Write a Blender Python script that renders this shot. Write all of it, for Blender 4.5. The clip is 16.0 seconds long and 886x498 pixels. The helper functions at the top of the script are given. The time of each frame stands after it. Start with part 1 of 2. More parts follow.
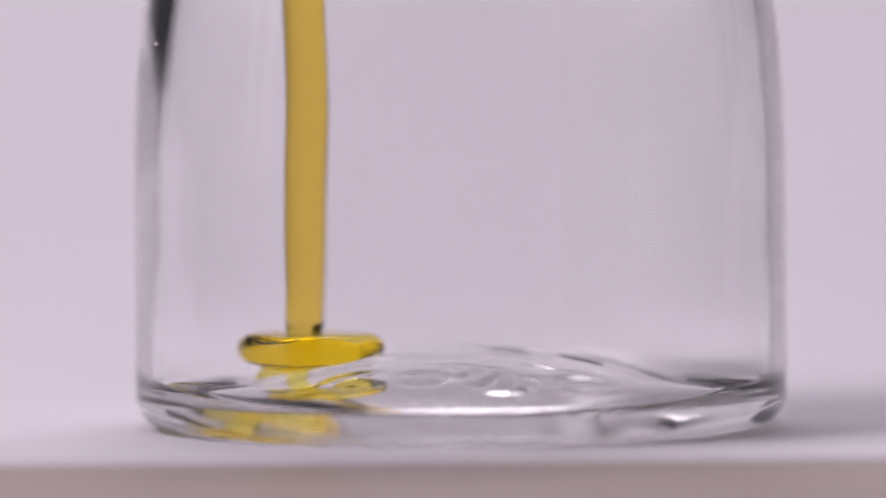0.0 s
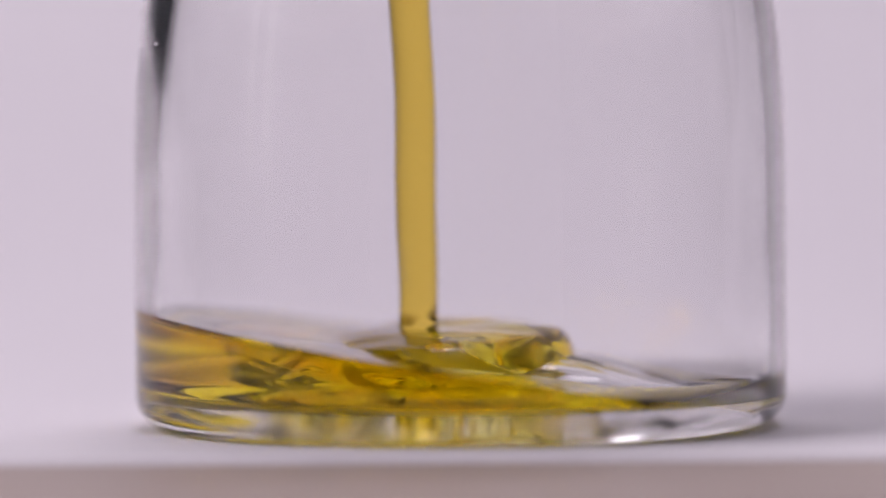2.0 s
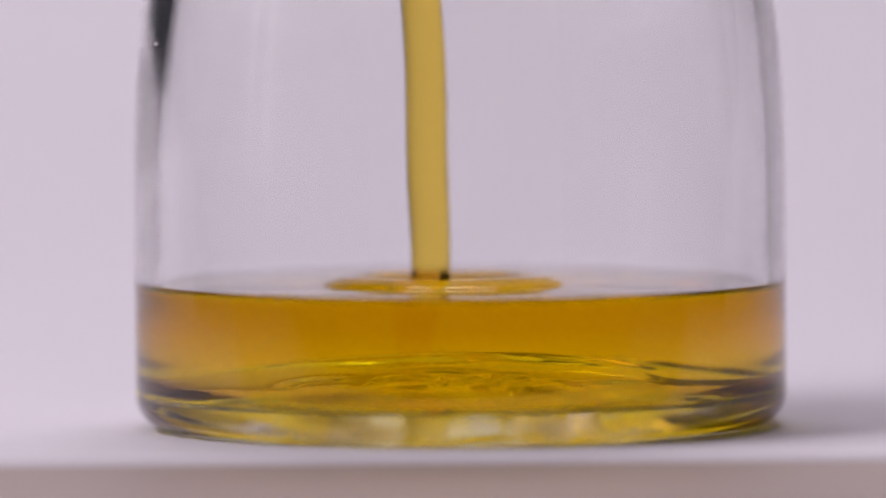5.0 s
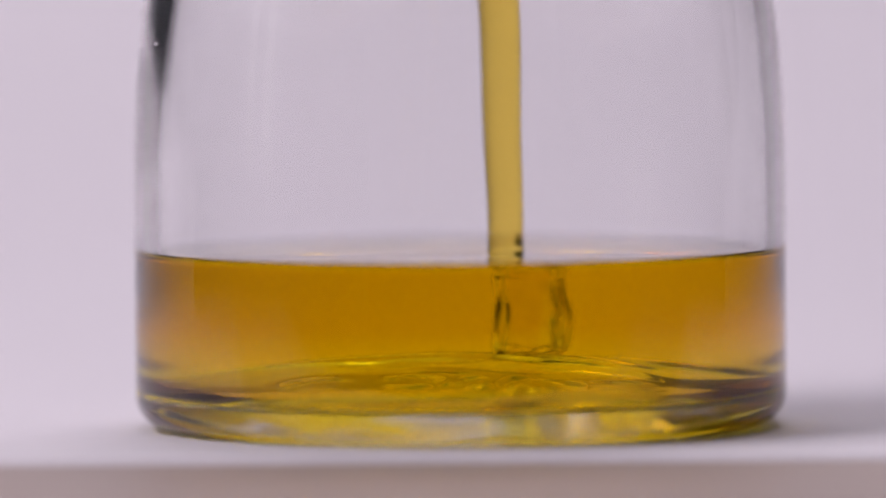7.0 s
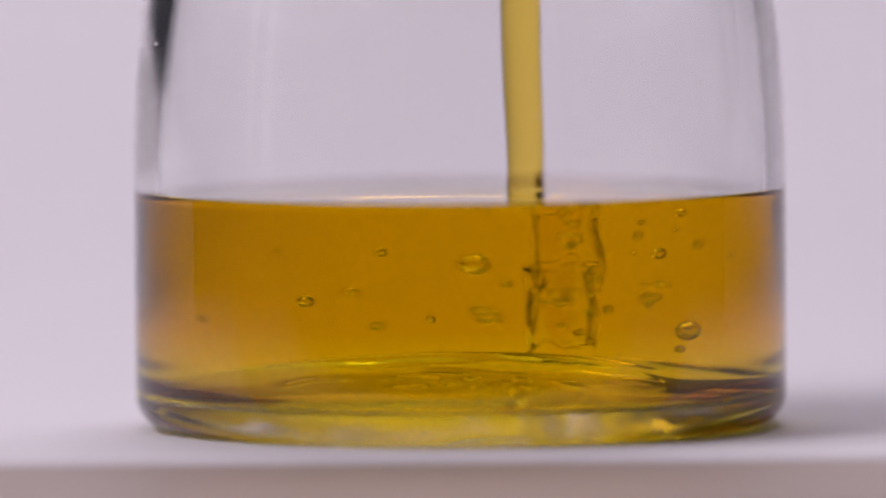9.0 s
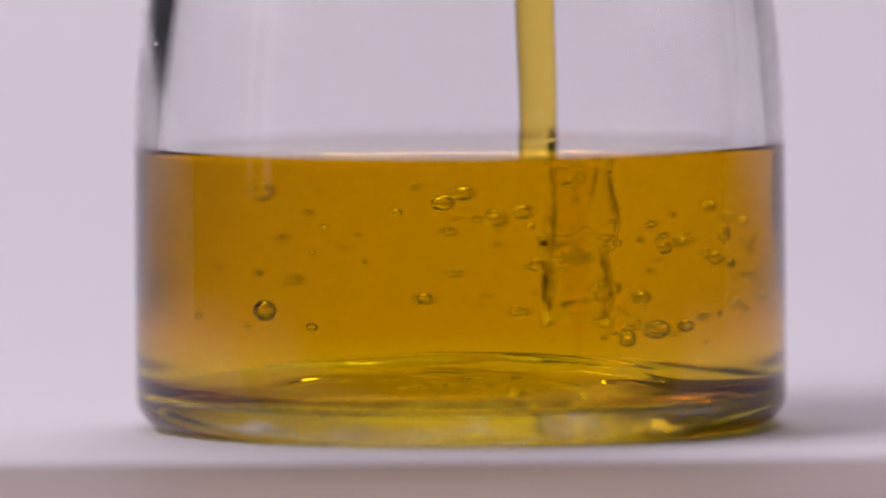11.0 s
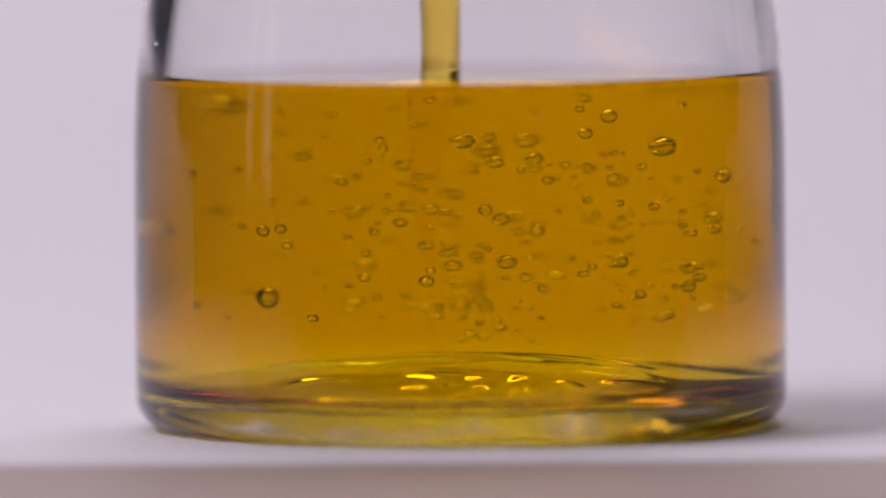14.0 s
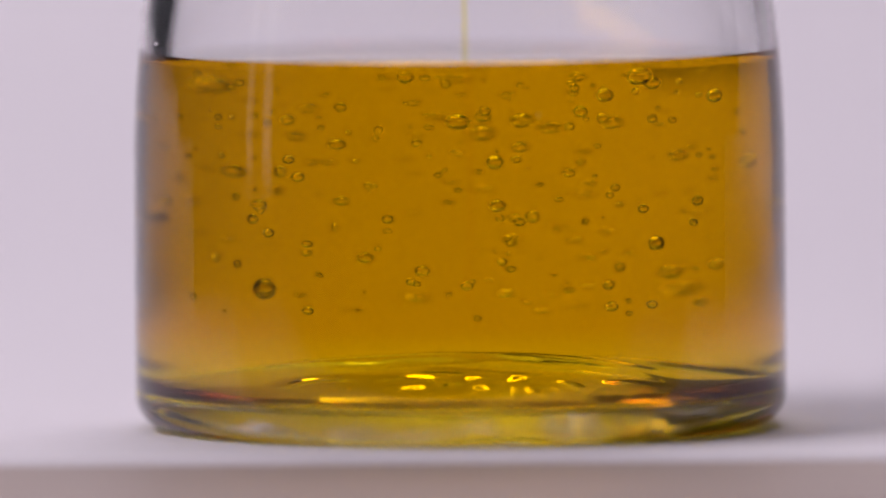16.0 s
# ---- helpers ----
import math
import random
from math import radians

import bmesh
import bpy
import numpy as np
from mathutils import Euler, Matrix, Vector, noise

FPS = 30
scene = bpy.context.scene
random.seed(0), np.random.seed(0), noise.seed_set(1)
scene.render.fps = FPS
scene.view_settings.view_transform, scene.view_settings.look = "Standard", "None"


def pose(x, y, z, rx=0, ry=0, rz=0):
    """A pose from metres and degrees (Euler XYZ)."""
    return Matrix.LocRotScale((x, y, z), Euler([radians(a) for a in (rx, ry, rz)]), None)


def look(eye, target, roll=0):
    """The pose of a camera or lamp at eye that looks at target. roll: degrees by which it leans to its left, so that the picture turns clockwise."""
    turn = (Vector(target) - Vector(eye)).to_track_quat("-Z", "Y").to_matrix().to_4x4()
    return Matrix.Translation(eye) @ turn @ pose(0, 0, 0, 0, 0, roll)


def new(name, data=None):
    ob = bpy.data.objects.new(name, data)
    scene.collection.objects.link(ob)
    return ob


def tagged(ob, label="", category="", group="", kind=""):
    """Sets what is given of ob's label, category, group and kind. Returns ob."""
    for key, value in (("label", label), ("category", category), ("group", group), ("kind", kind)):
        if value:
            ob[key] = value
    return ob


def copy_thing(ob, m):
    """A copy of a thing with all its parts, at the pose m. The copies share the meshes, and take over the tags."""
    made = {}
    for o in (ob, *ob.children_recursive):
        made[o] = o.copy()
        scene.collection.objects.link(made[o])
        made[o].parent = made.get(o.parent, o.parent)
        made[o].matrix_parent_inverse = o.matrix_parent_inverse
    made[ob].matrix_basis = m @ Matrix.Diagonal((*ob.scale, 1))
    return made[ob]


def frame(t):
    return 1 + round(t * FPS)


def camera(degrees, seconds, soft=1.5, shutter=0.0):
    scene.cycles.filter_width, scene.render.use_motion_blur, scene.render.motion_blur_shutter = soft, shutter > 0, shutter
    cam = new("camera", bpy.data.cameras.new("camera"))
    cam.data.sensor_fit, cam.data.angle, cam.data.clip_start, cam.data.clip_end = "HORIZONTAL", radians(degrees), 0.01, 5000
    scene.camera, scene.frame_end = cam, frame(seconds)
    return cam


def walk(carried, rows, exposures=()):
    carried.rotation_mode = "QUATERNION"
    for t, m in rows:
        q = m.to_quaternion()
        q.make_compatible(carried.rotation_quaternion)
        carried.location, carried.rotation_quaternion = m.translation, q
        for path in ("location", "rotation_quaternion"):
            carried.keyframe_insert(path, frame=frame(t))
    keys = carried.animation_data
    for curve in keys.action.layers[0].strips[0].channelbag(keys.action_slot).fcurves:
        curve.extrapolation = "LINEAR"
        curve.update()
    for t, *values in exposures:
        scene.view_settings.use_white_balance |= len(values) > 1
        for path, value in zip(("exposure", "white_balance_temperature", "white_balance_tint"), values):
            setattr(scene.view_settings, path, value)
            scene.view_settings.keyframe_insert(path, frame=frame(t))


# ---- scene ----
MM = 0.001

# ---- camera: stands still, long lens, slightly above the jar ----
cam = camera(3.94, 16.0, soft=1.8, shutter=0.5)
cam.data.dof.use_dof = True
cam.data.dof.focus_distance = 1.488
cam.data.dof.aperture_fstop = 6.9
EYE, AIM = (-0.0020, -1.50, 0.1075), (-0.0020, 0.0, 0.0207)
walk(cam, [(0.0, look(EYE, AIM, -0.4)), (16.0, look(EYE, AIM, -0.4))])

# light crosses many faces of glass and oil
scene.cycles.max_bounces = scene.cycles.transmission_bounces = scene.cycles.glossy_bounces = 32

# ---- world and lights ----
world = bpy.data.worlds.new("world")
scene.world = world
world.use_nodes = True
wbg = world.node_tree.nodes["Background"]
wbg.inputs["Color"].default_value = (0.80, 0.76, 0.88, 1)
wbg.inputs["Strength"].default_value = 0.25


def area(name, eye, target, sx, sy, watts, color):
    data = bpy.data.lights.new(name, "AREA")
    data.shape, data.size, data.size_y = "RECTANGLE", sx, sy
    data.energy, data.color = watts, color
    ob = new(name, data)
    ob.matrix_world = look(eye, target)
    return ob


# key softbox high on the west side, an added overhead fill with no seen source, and a narrow window of two lights on
# the west wall
area("softbox_light", (-0.90, -0.34, 1.05), (0, 0, 0), 0.80, 0.80, 14.2, (0.99, 0.89, 0.985))
area("overhead_fill_light", (0.1, 0.60, 1.55), (0.1, 0.70, 0), 0.9, 0.6, 10.4, (0.985, 0.895, 1.0))
area("window_light", (-1.18, -0.41, 0.20), (0, 0, 0.20), 0.085, 0.408, 0.085, (1.0, 0.93, 0.92))
area("window_light", (-1.225, -0.25, 0.20), (0, 0, 0.20), 0.07, 0.408, 0.055, (1.0, 0.93, 0.92))


# ---- materials ----
def material(name, rough=0.5, color=(0.8, 0.8, 0.8), metal=0.0, transmission=0.0, ior=1.45):
    m = bpy.data.materials.new(name)
    m.use_nodes = True
    b = m.node_tree.nodes["Principled BSDF"]
    b.inputs["Base Color"].default_value = (*color, 1)
    b.inputs["Roughness"].default_value = rough
    b.inputs["Metallic"].default_value = metal
    b.inputs["Transmission Weight"].default_value = transmission
    b.inputs["IOR"].default_value = ior
    return m


def mottled(name, dark, light, scale, rough, bump):
    """A matte surface with two scales of variation and a fine relief."""
    m = material(name, rough, light)
    t = m.node_tree
    b = t.nodes["Principled BSDF"]
    co = t.nodes.new("ShaderNodeTexCoord")
    big, fine = t.nodes.new("ShaderNodeTexNoise"), t.nodes.new("ShaderNodeTexNoise")
    big.inputs["Scale"].default_value, big.inputs["Detail"].default_value = scale, 4
    fine.inputs["Scale"].default_value, fine.inputs["Detail"].default_value = scale * 30, 3
    add = t.nodes.new("ShaderNodeMix")
    add.inputs["Factor"].default_value = 0.35
    ramp = t.nodes.new("ShaderNodeValToRGB")
    ramp.color_ramp.elements[0].position, ramp.color_ramp.elements[1].position = 0.3, 0.7
    ramp.color_ramp.elements[0].color, ramp.color_ramp.elements[1].color = (*dark, 1), (*light, 1)
    bp = t.nodes.new("ShaderNodeBump")
    bp.inputs["Strength"].default_value, bp.inputs["Distance"].default_value = bump, 0.0004
    t.links.new(co.outputs["Object"], big.inputs["Vector"])
    t.links.new(co.outputs["Object"], fine.inputs["Vector"])
    t.links.new(big.outputs["Fac"], add.inputs["A"])
    t.links.new(fine.outputs["Fac"], add.inputs["B"])
    t.links.new(add.outputs["Result"], ramp.inputs["Fac"])
    t.links.new(ramp.outputs["Color"], b.inputs["Base Color"])
    t.links.new(fine.outputs["Fac"], bp.inputs["Height"])
    t.links.new(bp.outputs["Normal"], b.inputs["Normal"])
    return m


M_PAPER = mottled("white_paper", (0.74, 0.71, 0.75), (0.80, 0.77, 0.81), 6, 0.6, 0.15)
M_WALL = mottled("grey_wall", (0.05, 0.05, 0.055), (0.07, 0.068, 0.072), 3, 0.9, 0.2)
M_WARM = mottled("brown_wall", (0.06, 0.05, 0.04), (0.08, 0.065, 0.05), 3, 0.9, 0.2)
M_BACK = mottled("mid_grey_wall", (0.12, 0.122, 0.135), (0.15, 0.152, 0.165), 3, 0.9, 0.2)
M_DESK = mottled("beige_desk", (0.38, 0.31, 0.275), (0.44, 0.36, 0.32), 9, 0.5, 0.3)
M_DARK = mottled("dark_wall", (0.13, 0.135, 0.15), (0.17, 0.175, 0.19), 3, 0.9, 0.2)
M_GLASS = material("clear_glass", 0.0, (0.992, 0.992, 0.992), 0, 1.0, 1.5)
M_INNER = material("clear_glass_inner_face", 0.0, (0.992, 0.992, 0.992), 0, 1.0, 1.5)
# facing reflection nearly switched off, against haze over the oil
M_INNER.node_tree.nodes["Principled BSDF"].inputs["Specular Tint"].default_value = (0.06, 0.06, 0.06, 1)


def weaken_gloss(m, ior, share):
    """A share of the face only refracts, to cut haze and grey the rims."""
    t = m.node_tree
    bend, mix = t.nodes.new("ShaderNodeBsdfRefraction"), t.nodes.new("ShaderNodeMixShader")
    bend.inputs["Roughness"].default_value, bend.inputs["IOR"].default_value = 0.0, ior
    mix.inputs["Fac"].default_value = share
    t.links.new(t.nodes["Principled BSDF"].outputs["BSDF"], mix.inputs[1])
    t.links.new(bend.outputs["BSDF"], mix.inputs[2])
    t.links.new(mix.outputs["Shader"], t.nodes["Material Output"].inputs["Surface"])


weaken_gloss(M_INNER, 1.5, 0.1)
M_FLOOR = material("glass_floor_under_oil", 0.0, (0.985, 0.985, 0.985), 0, 1.0, 1.06)


# the jar's floor, in millimetres: height at its rim, rise of its pushed-up middle, radius, height where the wall begins
RIM, DOME, SPAN, WALL = 2.3, 7.0, 31.5, 3.75


def oil_material(name, tint, ior, wets=False):
    """Clear oil, its tint made paler low down to stand for light's shorter way over the pushed-up floor. Below the
    floor there is glass of nearly the same index, which neither bends nor tints.
    """
    m = material(name, 0.0, tint, 0, 1.0, ior)
    t = m.node_tree

    def step(operation, a, b=None, c=None):
        n = t.nodes.new("ShaderNodeMath")
        n.operation = operation
        for k, v in enumerate((a, b, c)):
            if v is None:
                continue
            if isinstance(v, (int, float)):
                n.inputs[k].default_value = v
            else:
                t.links.new(v, n.inputs[k])
        return n.outputs["Value"]

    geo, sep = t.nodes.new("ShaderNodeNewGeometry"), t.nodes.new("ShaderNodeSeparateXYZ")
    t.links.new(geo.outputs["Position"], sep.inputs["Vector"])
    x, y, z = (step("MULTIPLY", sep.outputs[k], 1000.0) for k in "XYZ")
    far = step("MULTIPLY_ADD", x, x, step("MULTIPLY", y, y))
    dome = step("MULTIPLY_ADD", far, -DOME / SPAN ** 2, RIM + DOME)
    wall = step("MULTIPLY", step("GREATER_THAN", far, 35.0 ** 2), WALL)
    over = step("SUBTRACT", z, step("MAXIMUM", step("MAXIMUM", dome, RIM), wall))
    rng, index, mix = t.nodes.new("ShaderNodeMapRange"), t.nodes.new("ShaderNodeMapRange"), t.nodes.new("ShaderNodeMix")
    rng.inputs["From Min"].default_value, rng.inputs["From Max"].default_value = 0.05, 0.35
    index.inputs["To Min"].default_value, index.inputs["To Max"].default_value = 1.0, ior
    mix.data_type = "RGBA"
    # brightening by height: light's shorter path is put into the tint
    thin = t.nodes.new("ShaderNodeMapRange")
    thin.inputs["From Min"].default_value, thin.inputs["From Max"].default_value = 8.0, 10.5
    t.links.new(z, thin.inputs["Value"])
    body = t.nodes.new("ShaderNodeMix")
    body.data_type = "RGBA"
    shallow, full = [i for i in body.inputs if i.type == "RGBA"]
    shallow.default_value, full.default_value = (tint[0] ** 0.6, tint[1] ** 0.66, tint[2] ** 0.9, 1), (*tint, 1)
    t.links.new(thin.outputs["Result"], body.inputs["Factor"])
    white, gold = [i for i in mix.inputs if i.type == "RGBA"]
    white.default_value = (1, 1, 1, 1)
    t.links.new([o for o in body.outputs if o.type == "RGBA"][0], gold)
    b = t.nodes["Principled BSDF"]
    t.links.new(over, rng.inputs["Value"])
    t.links.new(rng.outputs["Result"], index.inputs["Value"])
    t.links.new(rng.outputs["Result"], mix.inputs["Factor"])
    t.links.new(index.outputs["Result"], b.inputs["IOR"])
    t.links.new([o for o in mix.outputs if o.type == "RGBA"][0], b.inputs["Base Color"])
    if wets:
        # where it wets the glass nothing is reflected
        bend, root = t.nodes.new("ShaderNodeBsdfRefraction"), t.nodes.new("ShaderNodeGamma")
        root.inputs["Gamma"].default_value = 0.5
        bend.inputs["Roughness"].default_value = 0.0
        t.links.new([o for o in mix.outputs if o.type == "RGBA"][0], root.inputs["Color"])
        t.links.new(root.outputs["Color"], bend.inputs["Color"])
        t.links.new(index.outputs["Result"], bend.inputs["IOR"])
        t.links.new(bend.outputs["BSDF"], t.nodes["Material Output"].inputs["Surface"])
    return m


# top face tinted paler than the side, standing for a shorter light path
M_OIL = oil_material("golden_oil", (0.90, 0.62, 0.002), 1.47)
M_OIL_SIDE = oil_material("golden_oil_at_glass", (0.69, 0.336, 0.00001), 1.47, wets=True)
M_LOBE = oil_material("golden_oil_lobe", (0.988, 0.82, 0.07), 1.24)
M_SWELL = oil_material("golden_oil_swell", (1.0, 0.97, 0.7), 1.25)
M_COIL = oil_material("golden_oil_coil", (0.98, 0.64, 0.02), 1.22)
M_STREAM = material("golden_oil_stream", 0.0, (0.97, 0.71, 0.13), 0, 1.0, 1.47)
M_TAIL = material("golden_oil_tail", 0.0, (0.98, 0.92, 0.24), 0, 1.0, 1.03)
M_SLEEVE = material("air_sleeve_skin", 0.0, (1.0, 1.0, 1.0), 0, 1.0, 0.82)
M_AIR = material("air_in_oil", 0.0, (1.0, 1.0, 1.0), 0, 1.0, 0.68)
for key, value in (("Coat Weight", 1.0), ("Coat IOR", 1.8), ("Coat Roughness", 0.12)):
    M_AIR.node_tree.nodes["Principled BSDF"].inputs[key].default_value = value


# ---- mesh helpers ----
def mesh_object(name, bm, mat, smooth=True, parent=None, label="", turn=True):
    me = bpy.data.meshes.new(name)
    if turn:
        bmesh.ops.recalc_face_normals(bm, faces=bm.faces)
    bm.to_mesh(me)
    bm.free()
    me.materials.append(mat)
    if smooth:
        for p in me.polygons:
            p.use_smooth = True
    ob = new(name, me)
    if parent:
        ob.parent = parent
    if label:
        ob["label"] = label
    return ob


def revolve(profile, segments, shift=None, bm=None):
    """A surface of revolution about z. profile: (r, z) in millimetres; r = 0 closes it. shift(x, y, z, i) may move a point."""
    bm = bm or bmesh.new()
    rings = []
    for i, (r, z) in enumerate(profile):
        if r <= 0:
            p = (0, 0, z) if shift is None else shift(0, 0, z, i)
            rings.append([bm.verts.new([c * MM for c in p])])
            continue
        ring = []
        for k in range(segments):
            a = 2 * math.pi * k / segments
            p = (r * math.cos(a), r * math.sin(a), z)
            if shift is not None:
                p = shift(*p, i)
            ring.append(bm.verts.new([c * MM for c in p]))
        rings.append(ring)
    for a, b in zip(rings, rings[1:]):
        for k in range(segments):
            j = (k + 1) % segments
            q = [a[k % len(a)], a[j % len(a)], b[j % len(b)], b[k % len(b)]]
            q = list(dict.fromkeys(q))
            if len(q) > 2:
                bm.faces.new(q)
    return bm


def arc(cx, cz, r, a0, a1, n):
    """Points of an arc in the (r, z) plane, degrees from the outward axis."""
    return [(cx + r * math.cos(radians(a0 + (a1 - a0) * i / n)), cz + r * math.sin(radians(a0 + (a1 - a0) * i / n))) for i in range(n + 1)]


def box(bm, x0, x1, y0, y1, z0, z1):
    v = [bm.verts.new((x, y, z)) for x in (x0, x1) for y in (y0, y1) for z in (z0, z1)]
    for f in ((0, 1, 3, 2), (4, 6, 7, 5), (0, 4, 5, 1), (2, 3, 7, 6), (0, 2, 6, 4), (1, 5, 7, 3)):
        bm.faces.new([v[i] for i in f])


# ---- setting: white sweep, room ----
def sweep(name, x0, x1, front, rise, radius, top, under=-0.80):
    """A white slab with a rounded front edge whose sheet sweeps up at the back: front edge, start of the rise, its radius, height, underside."""
    pts = [(front, under)]
    for i in range(13):
        a = math.pi / 2 * i / 12
        pts.append((front + 0.003 - 0.003 * math.cos(a), -0.003 + 0.003 * math.sin(a)))
    pts.append(((front + rise) / 2, 0.0))
    for i in range(17):
        a = math.acos(max(0.0, 1 - top / radius)) * i / 16
        pts.append((rise + radius * math.sin(a), radius - radius * math.cos(a)))
    y, z = pts[-1]
    if top > radius:
        pts.append((y, top))
    pts += [(y + 0.02, top), (y + 0.02, under)]
    bm = bmesh.new()
    a = [bm.verts.new((x0, y, z)) for y, z in pts]
    b = [bm.verts.new((x1, y, z)) for y, z in pts]
    n = len(pts)
    for i in range(n):
        j = (i + 1) % n
        bm.faces.new((a[i], a[j], b[j], b[i]))
    bm.faces.new(a[::-1])
    bm.faces.new(b)
    return mesh_object(name, bm, M_PAPER, smooth=False)


def make_table():
    tagged(sweep("table", -0.24, 0.24, -0.0437, 0.45, 0.25, 1.2), "white table with a seamless paper sweep behind", "table", kind="structure")
    # unseen wings, added as white for jar and oil to reflect and bend
    tagged(sweep("unseen_wing_west", -1.1, -0.2405, 0.34, 0.45, 0.25, 0.058), "added unseen white wing with a low curled edge, for the glass to reflect", "table", kind="structure")
    tagged(sweep("unseen_wing_east", 0.2405, 1.2, 0.34, 0.45, 0.25, 1.2), "added unseen white wing with a paper sweep, for the glass to reflect", "table", kind="structure")


def make_desk():
    """The desk that shows in front of the white board, a little lower."""
    bm = bmesh.new()
    box(bm, -0.24, 0.24, -0.13, -0.0433, -0.80, -0.0012)
    bmesh.ops.recalc_face_normals(bm, faces=bm.faces)
    bmesh.ops.bevel(bm, geom=[e for e in bm.edges if all(v.co.y < -0.1 and v.co.z > -0.1 for v in e.verts)], offset=0.004, segments=3, affect="EDGES")
    tagged(mesh_object("desk", bm, M_DESK, smooth=False), "beige desk top in front of the white board", "desk", kind="structure")


def make_room():
    for name, dims, mat in (
        ("floor", (-1.4, 1.6, -2.2, 1.4, -0.85, -0.80), M_WALL),
        ("wall_north", (-1.4, 1.6, 1.4, 1.45, -0.80, 1.6), M_BACK),
        ("wall_south", (-1.4, 1.6, -2.25, -2.2, -0.80, 1.6), M_WARM),
        ("wall_east", (1.6, 1.65, -2.2, 1.4, -0.80, 1.6), M_WALL),
        ("wall_west", (-1.45, -1.4, -2.2, 1.4, -0.80, 1.6), M_DARK),
        ("ceiling", (-1.4, 1.6, -2.2, 1.4, 1.6, 1.65), M_WALL),
    ):
        bm = bmesh.new()
        box(bm, *dims)
        tagged(mesh_object(name, bm, mat, smooth=False), "plain matte painted studio room surface", "room", kind="structure")


# ---- jar ----
R_IN = 36.0


# letters pressed in the underside, worn to loops: centre, half sizes across and deep, height
MARKS = [(-4.5, -8, 2.6, 3.4, 0.5), (1.5, -9, 1.6, 3.4, 0.55), (5.0, -10, 1.4, 3.4, 0.55), (8.0, -11, 2.4, 3.2, 0.5), (4.0, -16, 4.0, 2.2, 0.5), (14.5, -9, 3.2, 4.2, 0.6), (-12, -6, 3.0, 4.0, 0.4), (9, -19, 3.0, 1.8, 0.45)]


# ridges where the glass folded as it was pressed: from, to, height
CREASES = [(-6, 6, 16, -4, 0.30), (-2, 12, 20, 4, 0.25), (4, -2, 22, -12, 0.25), (-22, 6, -8, -8, 0.2), (8, 14, 26, 8, 0.25), (-4, -14, 12, -20, 0.2)]


def floor_shift(x, y, z, i):
    """The uneven inner floor of pressed glass."""
    r = math.hypot(x, y)
    f = max(0.0, min(1.0, (R_IN - r) / 5))
    bump = 0.30 * noise.noise(Vector((x / 17, y / 17, 2.0))) + 0.10 * noise.noise(Vector((x / 6, y / 6, 7.0)))
    for ax, ay, bx, by, h in CREASES:
        along = ((x - ax) * (bx - ax) + (y - ay) * (by - ay)) / ((bx - ax) ** 2 + (by - ay) ** 2)
        k = max(0.0, min(1.0, along))
        d = math.hypot(x - ax - k * (bx - ax), y - ay - k * (by - ay))
        bump += 0.45 * h * math.exp(-((d / 0.9) ** 2))
    return x, y, z + f * bump


def wall_shift(x, y, z, i):
    """The slightly wavy inner face of the wall."""
    k = 1 + 0.004 * max(0.0, min(1.0, (z - 12) / 6)) * noise.noise(Vector((x / 11, y / 11, z / 26)))
    return x * k, y * k, z


def under_shift(x, y, z, i):
    """The hollow underside with its pressed marks."""
    r = math.hypot(x, y)
    f = max(0.0, min(1.0, (29 - r) / 4))
    bump = 0.25 * noise.noise(Vector((x / 12, y / 12, 5.0)))
    for k, (cx, cy, ax, ay, h) in enumerate(MARKS):
        u, v = (x - cx) / ax, (y - cy) / ay
        gap = 0.55 + 0.45 * math.cos(math.atan2(v, u) * (1 + k % 2) + 1.7 * k)
        bump -= h * gap * math.exp(-(((math.hypot(u, v) - 1) / 0.3) ** 2))
    return x, y, z + f * bump


def glass_part(name, bm, mat, jar, half=0):
    """A part of the jar; half keeps the side of the mould seam on that side of x = 0, with the smooth normals of the whole."""
    me = bpy.data.meshes.new(name)
    bm.to_mesh(me)
    bm.free()
    me.update()
    normals = [v.normal.copy() for v in me.vertices]
    if half:
        keep = [p for p in me.polygons if p.center.x * half > 0]
        used = sorted({v for p in keep for v in p.vertices})
        at = {v: i for i, v in enumerate(used)}
        cut_me = bpy.data.meshes.new(name)
        cut_me.from_pydata([me.vertices[v].co[:] for v in used], [], [[at[v] for v in p.vertices] for p in keep])
        normals = [normals[v] for v in used]
        bpy.data.meshes.remove(me)
        me = cut_me
        me.name = name
    me.materials.append(mat)
    for p in me.polygons:
        p.use_smooth = True
    me.normals_split_custom_set_from_vertices([n[:] for n in normals])
    ob = new(name, me)
    ob.parent = jar
    return ob


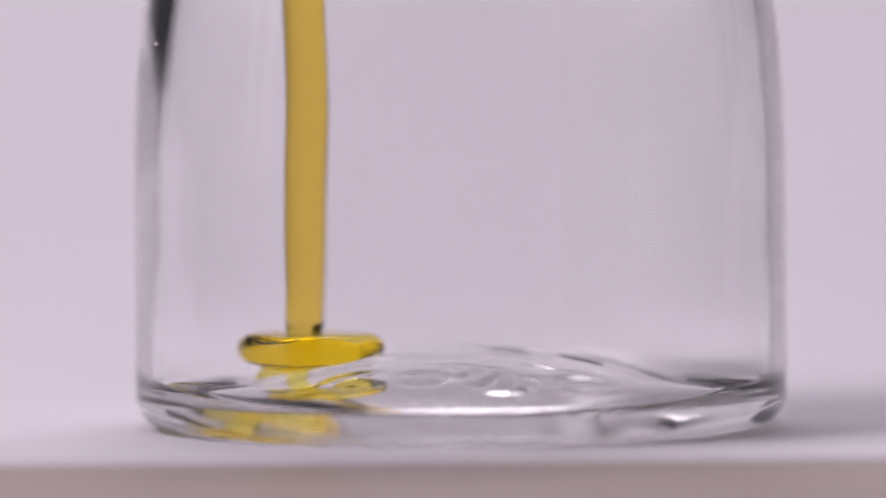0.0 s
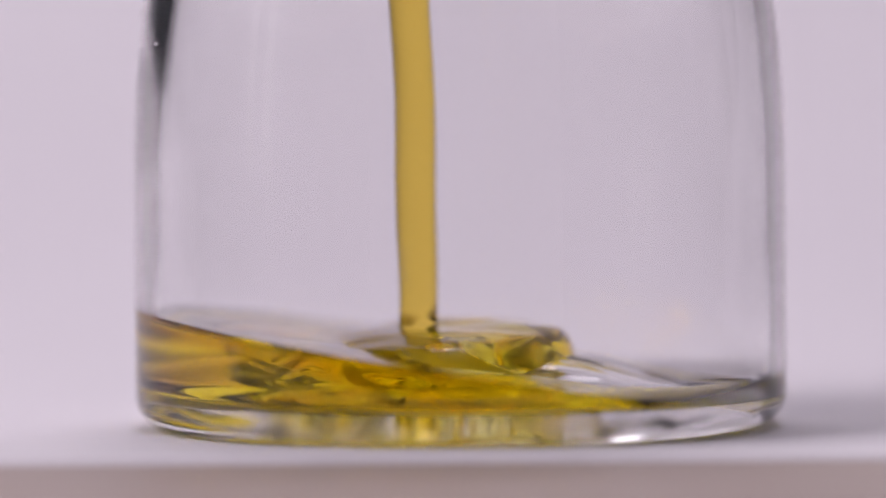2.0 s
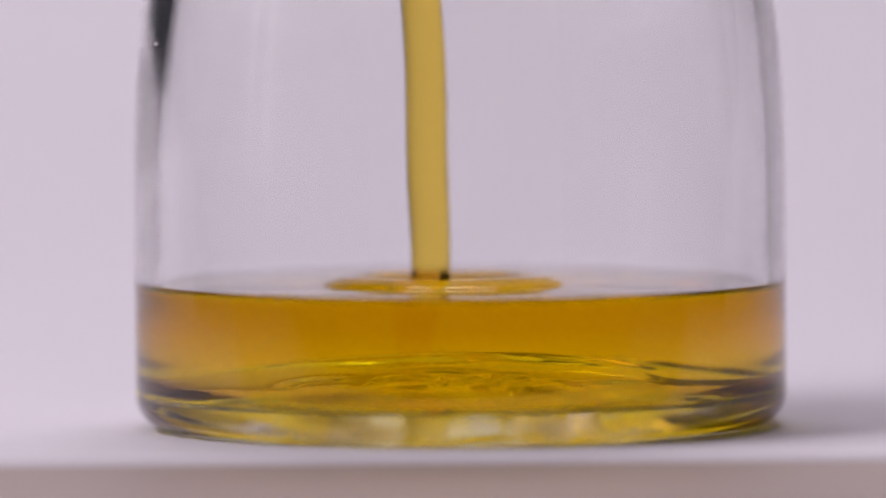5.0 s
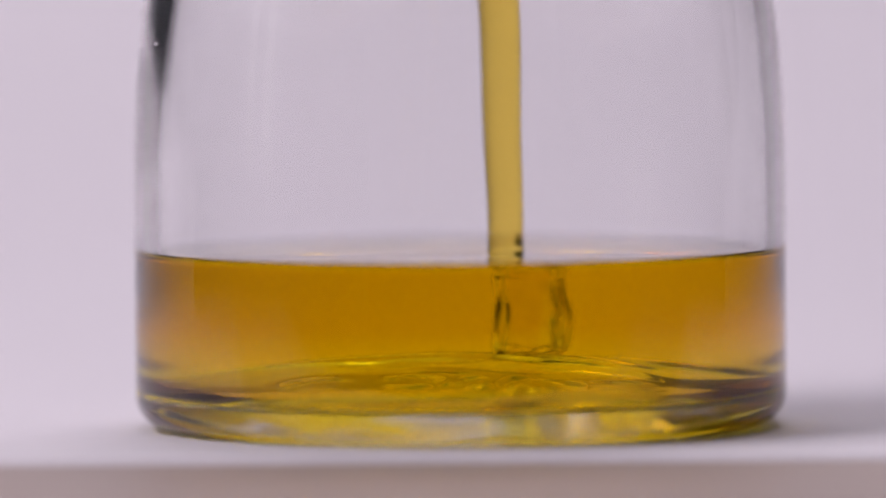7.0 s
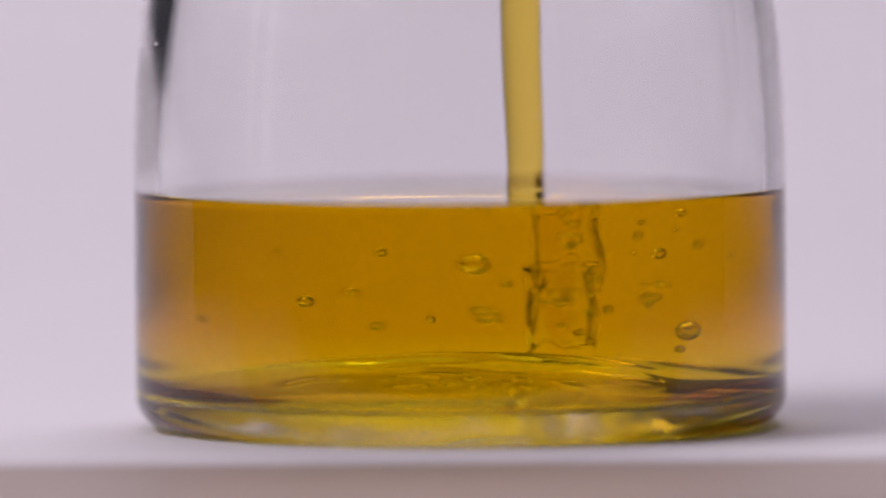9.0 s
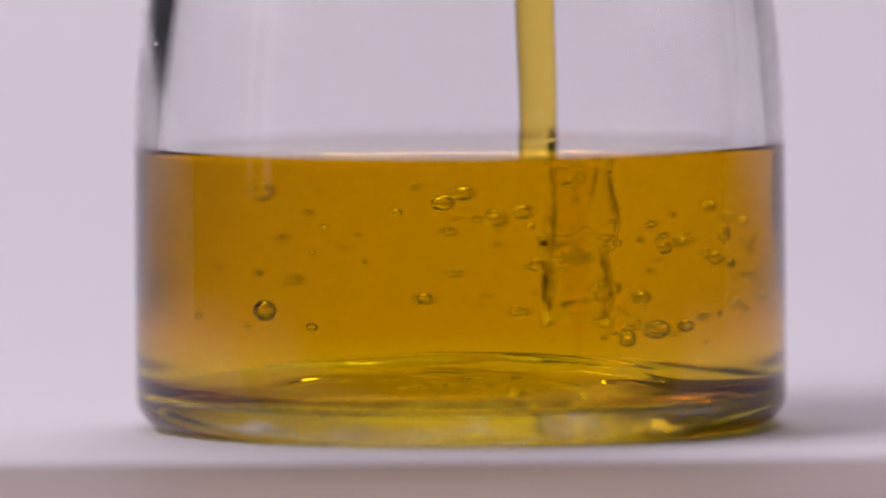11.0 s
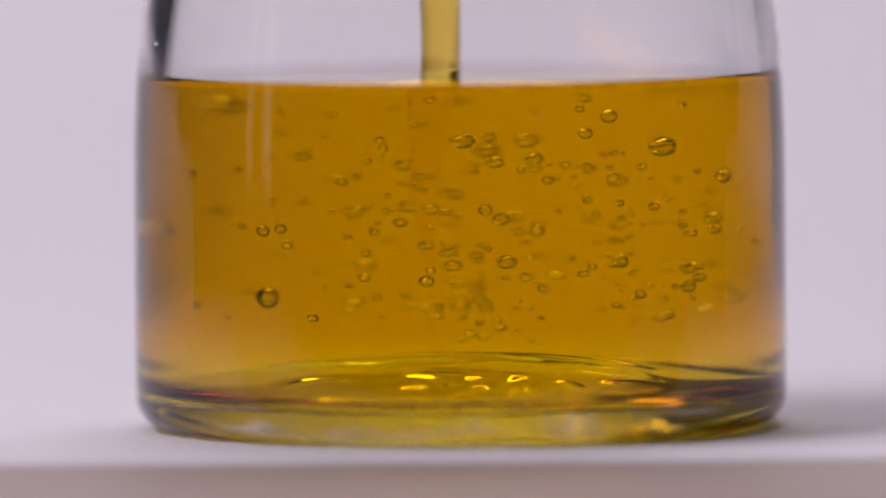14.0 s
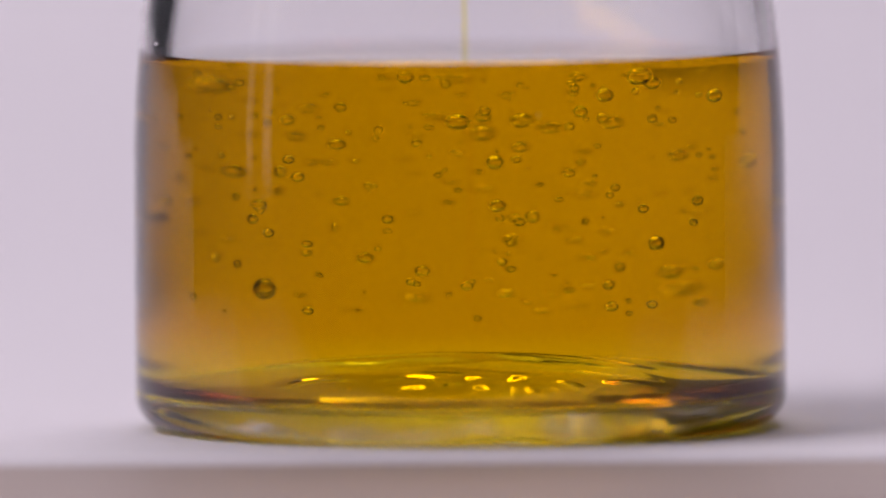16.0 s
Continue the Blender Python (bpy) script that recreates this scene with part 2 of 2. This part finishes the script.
def make_jar():
    jar = tagged(new("glass_jar"), "clear glass jar filling with golden oil on the white table", "jar")
    heel = [(33.0, 0.0)] + arc(34.0, 4.0, 4.0, -90, 0, 14) + [(38.0, 6.4), (38.0, 8.4)]
    n = 64
    under = [(30.0 * i / n, 0.12 + 5.0 * (1 - (i / n) ** 2)) for i in range(n)] + [(30.0, 0.12), (31.0, 0.03), (32.0, 0.0), (33.0, 0.0)]
    floor = arc(31.5, 6.8, 4.5, -42.5, -84, 8)
    floor += [(SPAN * (1 - i / n), RIM + DOME * (1 - (1 - i / n) ** 2)) for i in range(1, n)] + [(0, RIM + DOME)]
    glass_part("underside", revolve(under, 180, under_shift), M_GLASS, jar)["label"] = "hollow glass underside with worn pressed marks"
    glass_part("floor_plate", revolve(floor, 180, floor_shift), M_FLOOR, jar)["label"] = "uneven thick glass floor"
    for half in (-1, 1):
        glass_part("heel", revolve(heel, 144), M_GLASS, jar, half)
        bm = revolve([(38.0, 8.4), (38.0, 12), (38.0, 16), (38.0, 20), (38.0, 26), (37.95, 33.5), (37.75, 38.5), (37.4, 43.5), (36.9, 48.5), (36.1, 53)], 144)
        glass_part("outer_wall", bm, M_GLASS, jar, half)
        bm = revolve([(33.3, 53), (34.0, 49), (34.7, 44), (35.2, 38.5), (35.6, 31.5), (35.8, 22), (R_IN, 16), (R_IN, 11)] + arc(31.5, 6.8, 4.5, 0, -42.5, 8), 144, wall_shift)
        glass_part("inner_wall", bm, M_INNER, jar, half)
    for x, z in ((-36.85, 45.0), (-35.0, 45.4), (-36.7, 37.5), (9.0, 38.0)):
        bm = ball(0.17, 6)
        bmesh.ops.translate(bm, vec=(x * MM, -math.sqrt(37.3 ** 2 - x * x) * MM, z * MM), verts=bm.verts)
        mesh_object("dust_speck", bm, M_PAPER, parent=jar, label="tiny white speck of dust on the glass")
    bm = revolve([(36.1, 53), (34.8, 60), (32.5, 68), (29.5, 76), (27.0, 84), (26.0, 92)], 144)
    revolve([(23.6, 92), (24.5, 84), (26.8, 76), (29.6, 68), (31.8, 60), (33.3, 53)], 144, None, bm)
    glass_part("shoulder", bm, M_GLASS, jar)
    bm = revolve([(26.0, 92), (26.0, 100), (26.0, 108)] + arc(24.8, 108, 1.2, 0, 180, 6)[1:] + [(23.6, 100), (23.6, 92)], 144)
    glass_part("neck", bm, M_GLASS, jar)
    return jar


# ---- oil ----
def make_oil():
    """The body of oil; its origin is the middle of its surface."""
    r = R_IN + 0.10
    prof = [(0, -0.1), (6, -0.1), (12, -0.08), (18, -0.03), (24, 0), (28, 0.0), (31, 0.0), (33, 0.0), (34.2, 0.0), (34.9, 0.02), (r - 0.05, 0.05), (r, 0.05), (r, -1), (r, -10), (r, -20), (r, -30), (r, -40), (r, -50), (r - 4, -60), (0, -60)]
    def ripple(x, y, z, i):
        if i < 9:
            z += 0.12 * max(0.0, min(1.0, (33 - math.hypot(x, y)) / 8)) * noise.noise(Vector((x / 9, y / 9, 4.0)))
        return x, y, z
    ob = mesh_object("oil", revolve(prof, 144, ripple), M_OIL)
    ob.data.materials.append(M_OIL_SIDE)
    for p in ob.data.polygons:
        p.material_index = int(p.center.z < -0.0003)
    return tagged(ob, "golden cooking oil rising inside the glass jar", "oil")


def make_stream(name, label, widths):
    """A pouring stream about its own axis. widths: height over the origin in millimetres and width."""
    low, high = widths[0][0], widths[-1][0]
    bm = bmesh.new()
    rings = []
    n, steps = 32, int((high - low) * 1.5)
    for i in range(steps + 1):
        s = low + (high - low) * i / steps
        w = np.interp(s, [a for a, _ in widths], [b for _, b in widths]) * 0.0658 / 2
        cx = min(1.0, w) * (0.25 * math.sin(s / 9.0) + 0.14 * math.sin(s / 4.1 + 1))
        rings.append([bm.verts.new(((cx + w * math.cos(2 * math.pi * k / n)) * MM, w * math.sin(2 * math.pi * k / n) * MM, s * MM)) for k in range(n)])
    for a, b in zip(rings, rings[1:]):
        for k in range(n):
            bm.faces.new((a[k], a[(k + 1) % n], b[(k + 1) % n], b[k]))
    bm.faces.new(rings[0][::-1])
    bm.faces.new(rings[-1])
    ob = mesh_object(name, bm, M_STREAM)
    ob.data.materials.append(M_TAIL)
    for p in ob.data.polygons:
        p.material_index = int(p.center.z < -0.0005)
    return tagged(ob, label, "oil stream")


def make_lobe():
    """The bulging nose of the spreading oil: a thick pad, round to the east, that sinks away to the west. Origin: its east end, at the floor."""
    n, rings = 96, 26
    length, deep, high = 15.5, 26.0, 9.5
    bm = bmesh.new()

    def point(a, q, z):
        x = math.cos(a)
        wide = 1.0 if x < 0 else (1 - 0.25 * x * x)
        px_, py_ = 16 * x * q if x > 0 else length * x * q, deep * math.sin(a) * q * wide
        return px_ - 16, py_ + 2, z - 4.5 - 0.10 * max(0.0, -px_) - 0.03 * max(0.0, -py_)

    prof = [(1 - 0.2 * (1 - math.cos(math.pi * (k / 14 - 0.5))), high * (0.5 + 0.5 * math.sin(math.pi * (k / 14 - 0.5)))) for k in range(15)]
    prof += [(0.8 * (1 - k / 14), high + 0.5 * math.sin(math.pi * k / 14)) for k in range(1, 14)]
    grid = []
    for q, z in prof:
        row = []
        for k in range(n):
            x, y, zz = point(2 * math.pi * k / n, q, z)
            zz += 0.35 * (z / high) * noise.noise(Vector((x / 8, y / 8, 3.0)))
            row.append(bm.verts.new((x * MM, y * MM, zz * MM)))
        grid.append(row)
    for a, b in zip(grid, grid[1:]):
        for k in range(n):
            bm.faces.new((a[k], a[(k + 1) % n], b[(k + 1) % n], b[k]))
    bm.faces.new(grid[0][::-1])
    bm.faces.new(grid[-1])
    ob = mesh_object("oil_lobe", bm, M_LOBE)
    return tagged(ob, "glossy yellow lobe of oil spreading over the jar's floor", "oil")


def make_swell():
    """The hollow round the stream, with its raised rim."""
    n = 20
    prof = [(0, -0.2), (2.5, -0.1)] + [(2.5 + 12.5 * i / n, 2.6 * (i / n) ** 1.2 if i < 14 else 2.6 * 0.7 ** 1.2 * math.cos(math.pi / 2 * (i - 14) / 6) ** 0.8) for i in range(1, n)] + [(15.2, -0.5), (0, -1.0)]
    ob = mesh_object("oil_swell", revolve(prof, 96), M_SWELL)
    return tagged(ob, "shallow yellow hollow with a raised rim round the stream", "oil")


def make_pocket():
    """A sleeve of air that the stream drags down into the oil, drawn in at its lower end."""
    skin = [(2.75, 0.2), (3.0, 1.5), (3.1, 3.2), (2.9, 5), (2.75, 7), (2.7, 8.7), (2.75, 9.8)]
    n = len(skin)
    prof = skin + [(2.72, 10.0)] + skin[::-1] + [(2.72, 0.0), skin[0]]

    def wob(x, y, z, i):
        """The film is thin or torn in places, and its ends are ragged."""
        a = math.atan2(y, x)
        thick = max(0.03, 0.16 + 0.5 * noise.noise(Vector((2 * math.cos(a), 2 * math.sin(a), z / 6))))
        inward = thick * math.sin(math.pi * z / 10) if n < i < 2 * n + 1 else 0.0
        r = math.hypot(x, y)
        k = (r - inward) / r * (1 + 0.16 * noise.noise(Vector((x / 2.2, y / 2.2, z / 4))))
        ragged = 1.8 * noise.noise(Vector((1.5 * math.cos(a), 1.5 * math.sin(a), 3.0 if z > 5 else 8.0)))
        return x * k + 0.25 * math.sin(z / 1.6), y * k, z + ragged * abs(z - 5) / 5

    ob = mesh_object("air_sleeve", revolve(prof, 48, wob), M_SLEEVE)
    return tagged(ob, "thin glinting air sleeve round the sunken stream", "air sleeve", "air sleeves round the stream")


def make_coil():
    """The first coil of oil, a thick rounded ring heaped on a smaller one."""
    prof = [(0, 3.9), (3.0, 3.85)] + arc(6.6, 1.95, 1.95, 90, -90, 14) + [(5.8, -0.5), (6.6, -1.4), (7.0, -2.6), (6.0, -3.6), (0, -3.8)]
    def wob(x, y, z, i):
        k = 1 + 0.06 * noise.noise(Vector((x / 5, y / 5, z / 4)))
        return x * k, y * k, z + 0.3 * noise.noise(Vector((x / 6, y / 6, 3)))
    ob = mesh_object("oil_coil", revolve(prof, 64, wob), M_COIL)
    return tagged(ob, "folded coil of yellow oil where the stream lands", "oil")


def ball(radius, n=16):
    return revolve([(0, -radius)] + [(radius * math.sin(math.pi * i / n), -radius * math.cos(math.pi * i / n)) for i in range(1, n)] + [(0, radius)], 24)


make_table()
make_desk()
make_room()
jar = make_jar()
oil = make_oil()
stream = make_stream("oil_stream", "smooth yellow stream of oil pouring into the jar", [(-60, 4), (-22, 6), (-19, 22), (-15, 27), (-10, 33), (-6, 42), (-2, 54), (-0.7, 62), (0.0, 66), (0.6, 68), (2.5, 67), (5, 68), (10, 71), (20, 74), (36, 77), (48, 81), (90, 85)])
coil = make_coil()
swell = make_swell()
sleeves = [make_pocket(), make_pocket()]
lobe = make_lobe()


def make_bubbles(count):
    """Air bubbles drawn in by the stream; radii in millimetres."""
    rng = random.Random(11)
    proto = mesh_object("air_bubble", ball(1.0), M_AIR)
    tagged(proto, "tiny round air bubble drifting in the golden oil", "bubble", "air bubbles in the oil")
    made = []
    for i in range(count):
        ob = proto if i == 0 else copy_thing(proto, pose(0, 0, 0))
        r = (0.15 + 0.26 * rng.random() + 0.6 * rng.random() ** 4) * (1.4 if i < 60 else 1.0)
        ob.scale = (r, r, r * 0.92)
        made.append((ob, r))
    return made


bubbles = make_bubbles(290)


def px(x):
    """Millimetres across from the jar's axis."""
    return (x - 815) * 0.0658


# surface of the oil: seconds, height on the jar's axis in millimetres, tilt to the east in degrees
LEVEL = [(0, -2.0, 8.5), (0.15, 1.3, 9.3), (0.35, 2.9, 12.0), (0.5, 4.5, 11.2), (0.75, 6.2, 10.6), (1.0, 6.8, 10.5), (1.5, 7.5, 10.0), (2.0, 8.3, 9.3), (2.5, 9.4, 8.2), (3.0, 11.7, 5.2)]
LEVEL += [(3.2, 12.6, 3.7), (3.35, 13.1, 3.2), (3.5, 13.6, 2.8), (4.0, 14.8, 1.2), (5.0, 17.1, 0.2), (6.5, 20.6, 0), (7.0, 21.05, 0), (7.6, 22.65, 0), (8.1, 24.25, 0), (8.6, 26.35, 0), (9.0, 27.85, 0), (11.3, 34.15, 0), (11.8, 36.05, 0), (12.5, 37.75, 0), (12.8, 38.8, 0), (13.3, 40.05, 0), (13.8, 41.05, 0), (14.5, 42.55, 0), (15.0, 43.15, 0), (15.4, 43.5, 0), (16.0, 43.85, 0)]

# stream: seconds, place across low down and at the top of the view, height of its lower end in millimetres
STREAM = [(0, 537, 545, 12.0), (0.1, 500, 545, 12.0), (0.2, 463, 540, 12.0), (0.3, 460, 537, 12.0), (0.5, 472, 535, 12.0), (0.6, 480, 545, 12.0), (0.7, 500, 590, 11.6), (0.8, 605, 630, 11.6), (0.9, 615, 625, 11.6), (1.0, 630, 637, 11.6), (1.2, 650, 655, 11.6), (1.5, 680, 678, 11.7), (2.0, 738, 732, 11.7), (2.5, 810, 797, 11.8), (3.0, 849, 824, 11.8), (3.3, 854, 829, 12.2), (3.5, 853, 828, 13.0), (4.0, 819, 791, 14.2), (5.2, 760, 750, 17.0), (6.5, 815, 805, 20.0), (7.0, 897, 884, 20.4), (7.5, 960, 940, 21.8), (8.0, 990, 968, 23.4), (8.5, 965, 945, 25.4), (9.0, 938, 922, 27.2), (10.2, 950, 940, 30.6), (11.5, 960, 951, 34.4), (12.0, 925, 915, 36.0), (12.5, 877, 870, 37.2), (13.0, 790, 788, 38.4), (13.5, 813, 813, 39.7), (14.0, 780, 780, 41.0), (14.5, 722, 722, 47.5), (15.0, 648, 652, 56.5), (15.4, 580, 590, 61), (15.6, 640, 650, 63), (16.0, 823, 825, 75)]


def motions():
    lt, lz = [r[0] for r in LEVEL], [r[1] for r in LEVEL]
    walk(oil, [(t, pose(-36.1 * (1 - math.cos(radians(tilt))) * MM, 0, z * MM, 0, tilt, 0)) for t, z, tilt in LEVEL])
    rows = []
    for t, foot, head, z in STREAM:
        lean = math.degrees(math.atan2((head - foot) * 0.0658, 40))
        rows.append((t, pose((px(foot) + (z - 9.6) * math.tan(radians(lean))) * MM, 0, z * MM, 0, lean, 0)))
    walk(stream, rows)
    rng = random.Random(5)
    st, sx = [r[0] for r in STREAM], [r[1] for r in STREAM]
    for i, (ob, r) in enumerate(bubbles):
        born = 7.6 + 6.2 * (i / len(bubbles)) ** 0.85
        x0 = px(float(np.interp(born, st, sx)))
        wait = -8 - 12 * rng.random()
        rows = [(0.0, (x0, 0, wait)), (born - 0.12, (x0, 0, wait)), (born, (x0, 0, float(np.interp(born, lt, lz)) - 1))]
        # plunge, turn over in the eddy on the east side or drift west, then settle at a final place
        ca, cb = rng.uniform(10, 24), rng.uniform(-18, 18)
        side = 1 if rng.random() < 0.57 else -1
        spin = rng.uniform(3.5, 8.5)
        cb = 0.6 * cb if side > 0 else cb
        a = rng.uniform(0, 6.28)
        fx, fy = rng.uniform(-24, 24), rng.uniform(-22, 22)
        deep = rng.random() ** 1.4
        t = born + rng.uniform(0.3, 0.5)
        rows.append((t, (x0 + rng.uniform(-2, 4), rng.uniform(-3, 3), rng.uniform(10, 16))))
        while t < 15.2:
            t += rng.uniform(0.3, 0.4) if side > 0 and t < 13.6 else rng.uniform(0.55, 0.75)
            level = float(np.interp(t, lt, lz))
            k = min(1.0, max(0.0, (t - (max(born + 0.6, 12.3) if side > 0 else born + 0.6)) / 2.6))
            a -= 1.2
            ex = (18.5 if side > 0 else -6) + (spin if side > 0 else 13) * math.cos(a)
            ez = 17.5 + 1.1 * spin * math.sin(a) if side > 0 else 10 + 0.42 * (level - 10) + 0.33 * (level - 10) * math.sin(a)
            fz = 10 + (level - 12) * (1 - 0.9 * deep)
            rows.append((t, (ex * (1 - k) + fx * k, (cb * (1 - k) + fy * k), ez * (1 - k) + fz * k)))
        rows = [(t, (x * min(1, 30 / max(1, math.hypot(x, y))), y * min(1, 30 / max(1, math.hypot(x, y))), z)) for t, (x, y, z) in rows]
        x, y, z = rows[-1][1]
        rows.append((max(16.0, t + 0.1), (x - 0.4, y, z + 0.6)))
        walk(ob, [(t, pose(x * MM, y * MM, z * MM)) for t, (x, y, z) in rows])
    walk(coil, [(0.0, pose(-17.4 * MM, 0, 7.3 * MM)), (0.3, pose(-18 * MM, 0, 7.6 * MM, 0, -4, 30)), (0.6, pose(-17.5 * MM, 0, 7.0 * MM, 0, -3, 60)), (0.8, pose(-17 * MM, 0, 5.5 * MM, 0, -1, 60)), (1.0, pose(-17 * MM, 0, 2 * MM, 0, 0, 60)), (1.4, pose(-18 * MM, 0, -8 * MM, 0, 0, 60)), (16.0, pose(-18 * MM, 0, -8 * MM, 0, 0, 60))])
    for up, ob in enumerate(sleeves):
        rows = [(0.0, pose(0, 0, -25 * MM)), (4.4, pose(0, 0, -25 * MM)), (5.6, pose(px(790) * MM, 0, (6 - up) * MM))]
        for t in (6.3, 6.6, 7.0, 7.3, 7.6, 8.0, 8.5, 9.0, 10.2, 11.3, 11.8, 12.3, 12.8, 13.3):
            level = float(np.interp(t, lt, lz))
            low = max(min(10.0, level - 11.8), level - 20.0)
            z = level - 11.6 if up else low
            rows.append((t, pose((px(float(np.interp(t, st, sx))) + 0.5 * up) * MM, 0, z * MM, 0, 0, 40 * up)))
        rows += [(14.2, pose(px(800) * MM, 0, -20 * MM)), (16.0, pose(px(800) * MM, 0, -25 * MM))]
        walk(ob, rows)
    walk(lobe, [(t, pose(x * MM, 0, z * MM)) for t, x, z in ((0, 0, -9), (0.4, -1.5, -9), (0.65, -1.5, 5.5), (0.8, -1, 7.6), (1.0, 1, 6.8), (1.5, 6, 6.6), (2.0, 13.5, 6.7), (2.5, 20.5, 6.2), (3.0, 28, 5.2), (3.3, 30, 3.4), (3.6, 31, -8), (4.0, 31, -9), (16, 31, -9))])
    walk(swell, [(t, pose(x * MM, 0, z * MM)) for t, x, z in ((0, 2, -17), (2.7, 2, -17), (3.3, 2, 11.0), (3.5, 2.5, 12.9), (4.0, 1, 14.2), (4.3, 0.5, 14.9), (5.0, -2, 16.4), (5.5, -2, 17.2), (5.7, -1, 12), (5.9, 0, -17), (16, 0, -17))])


motions()
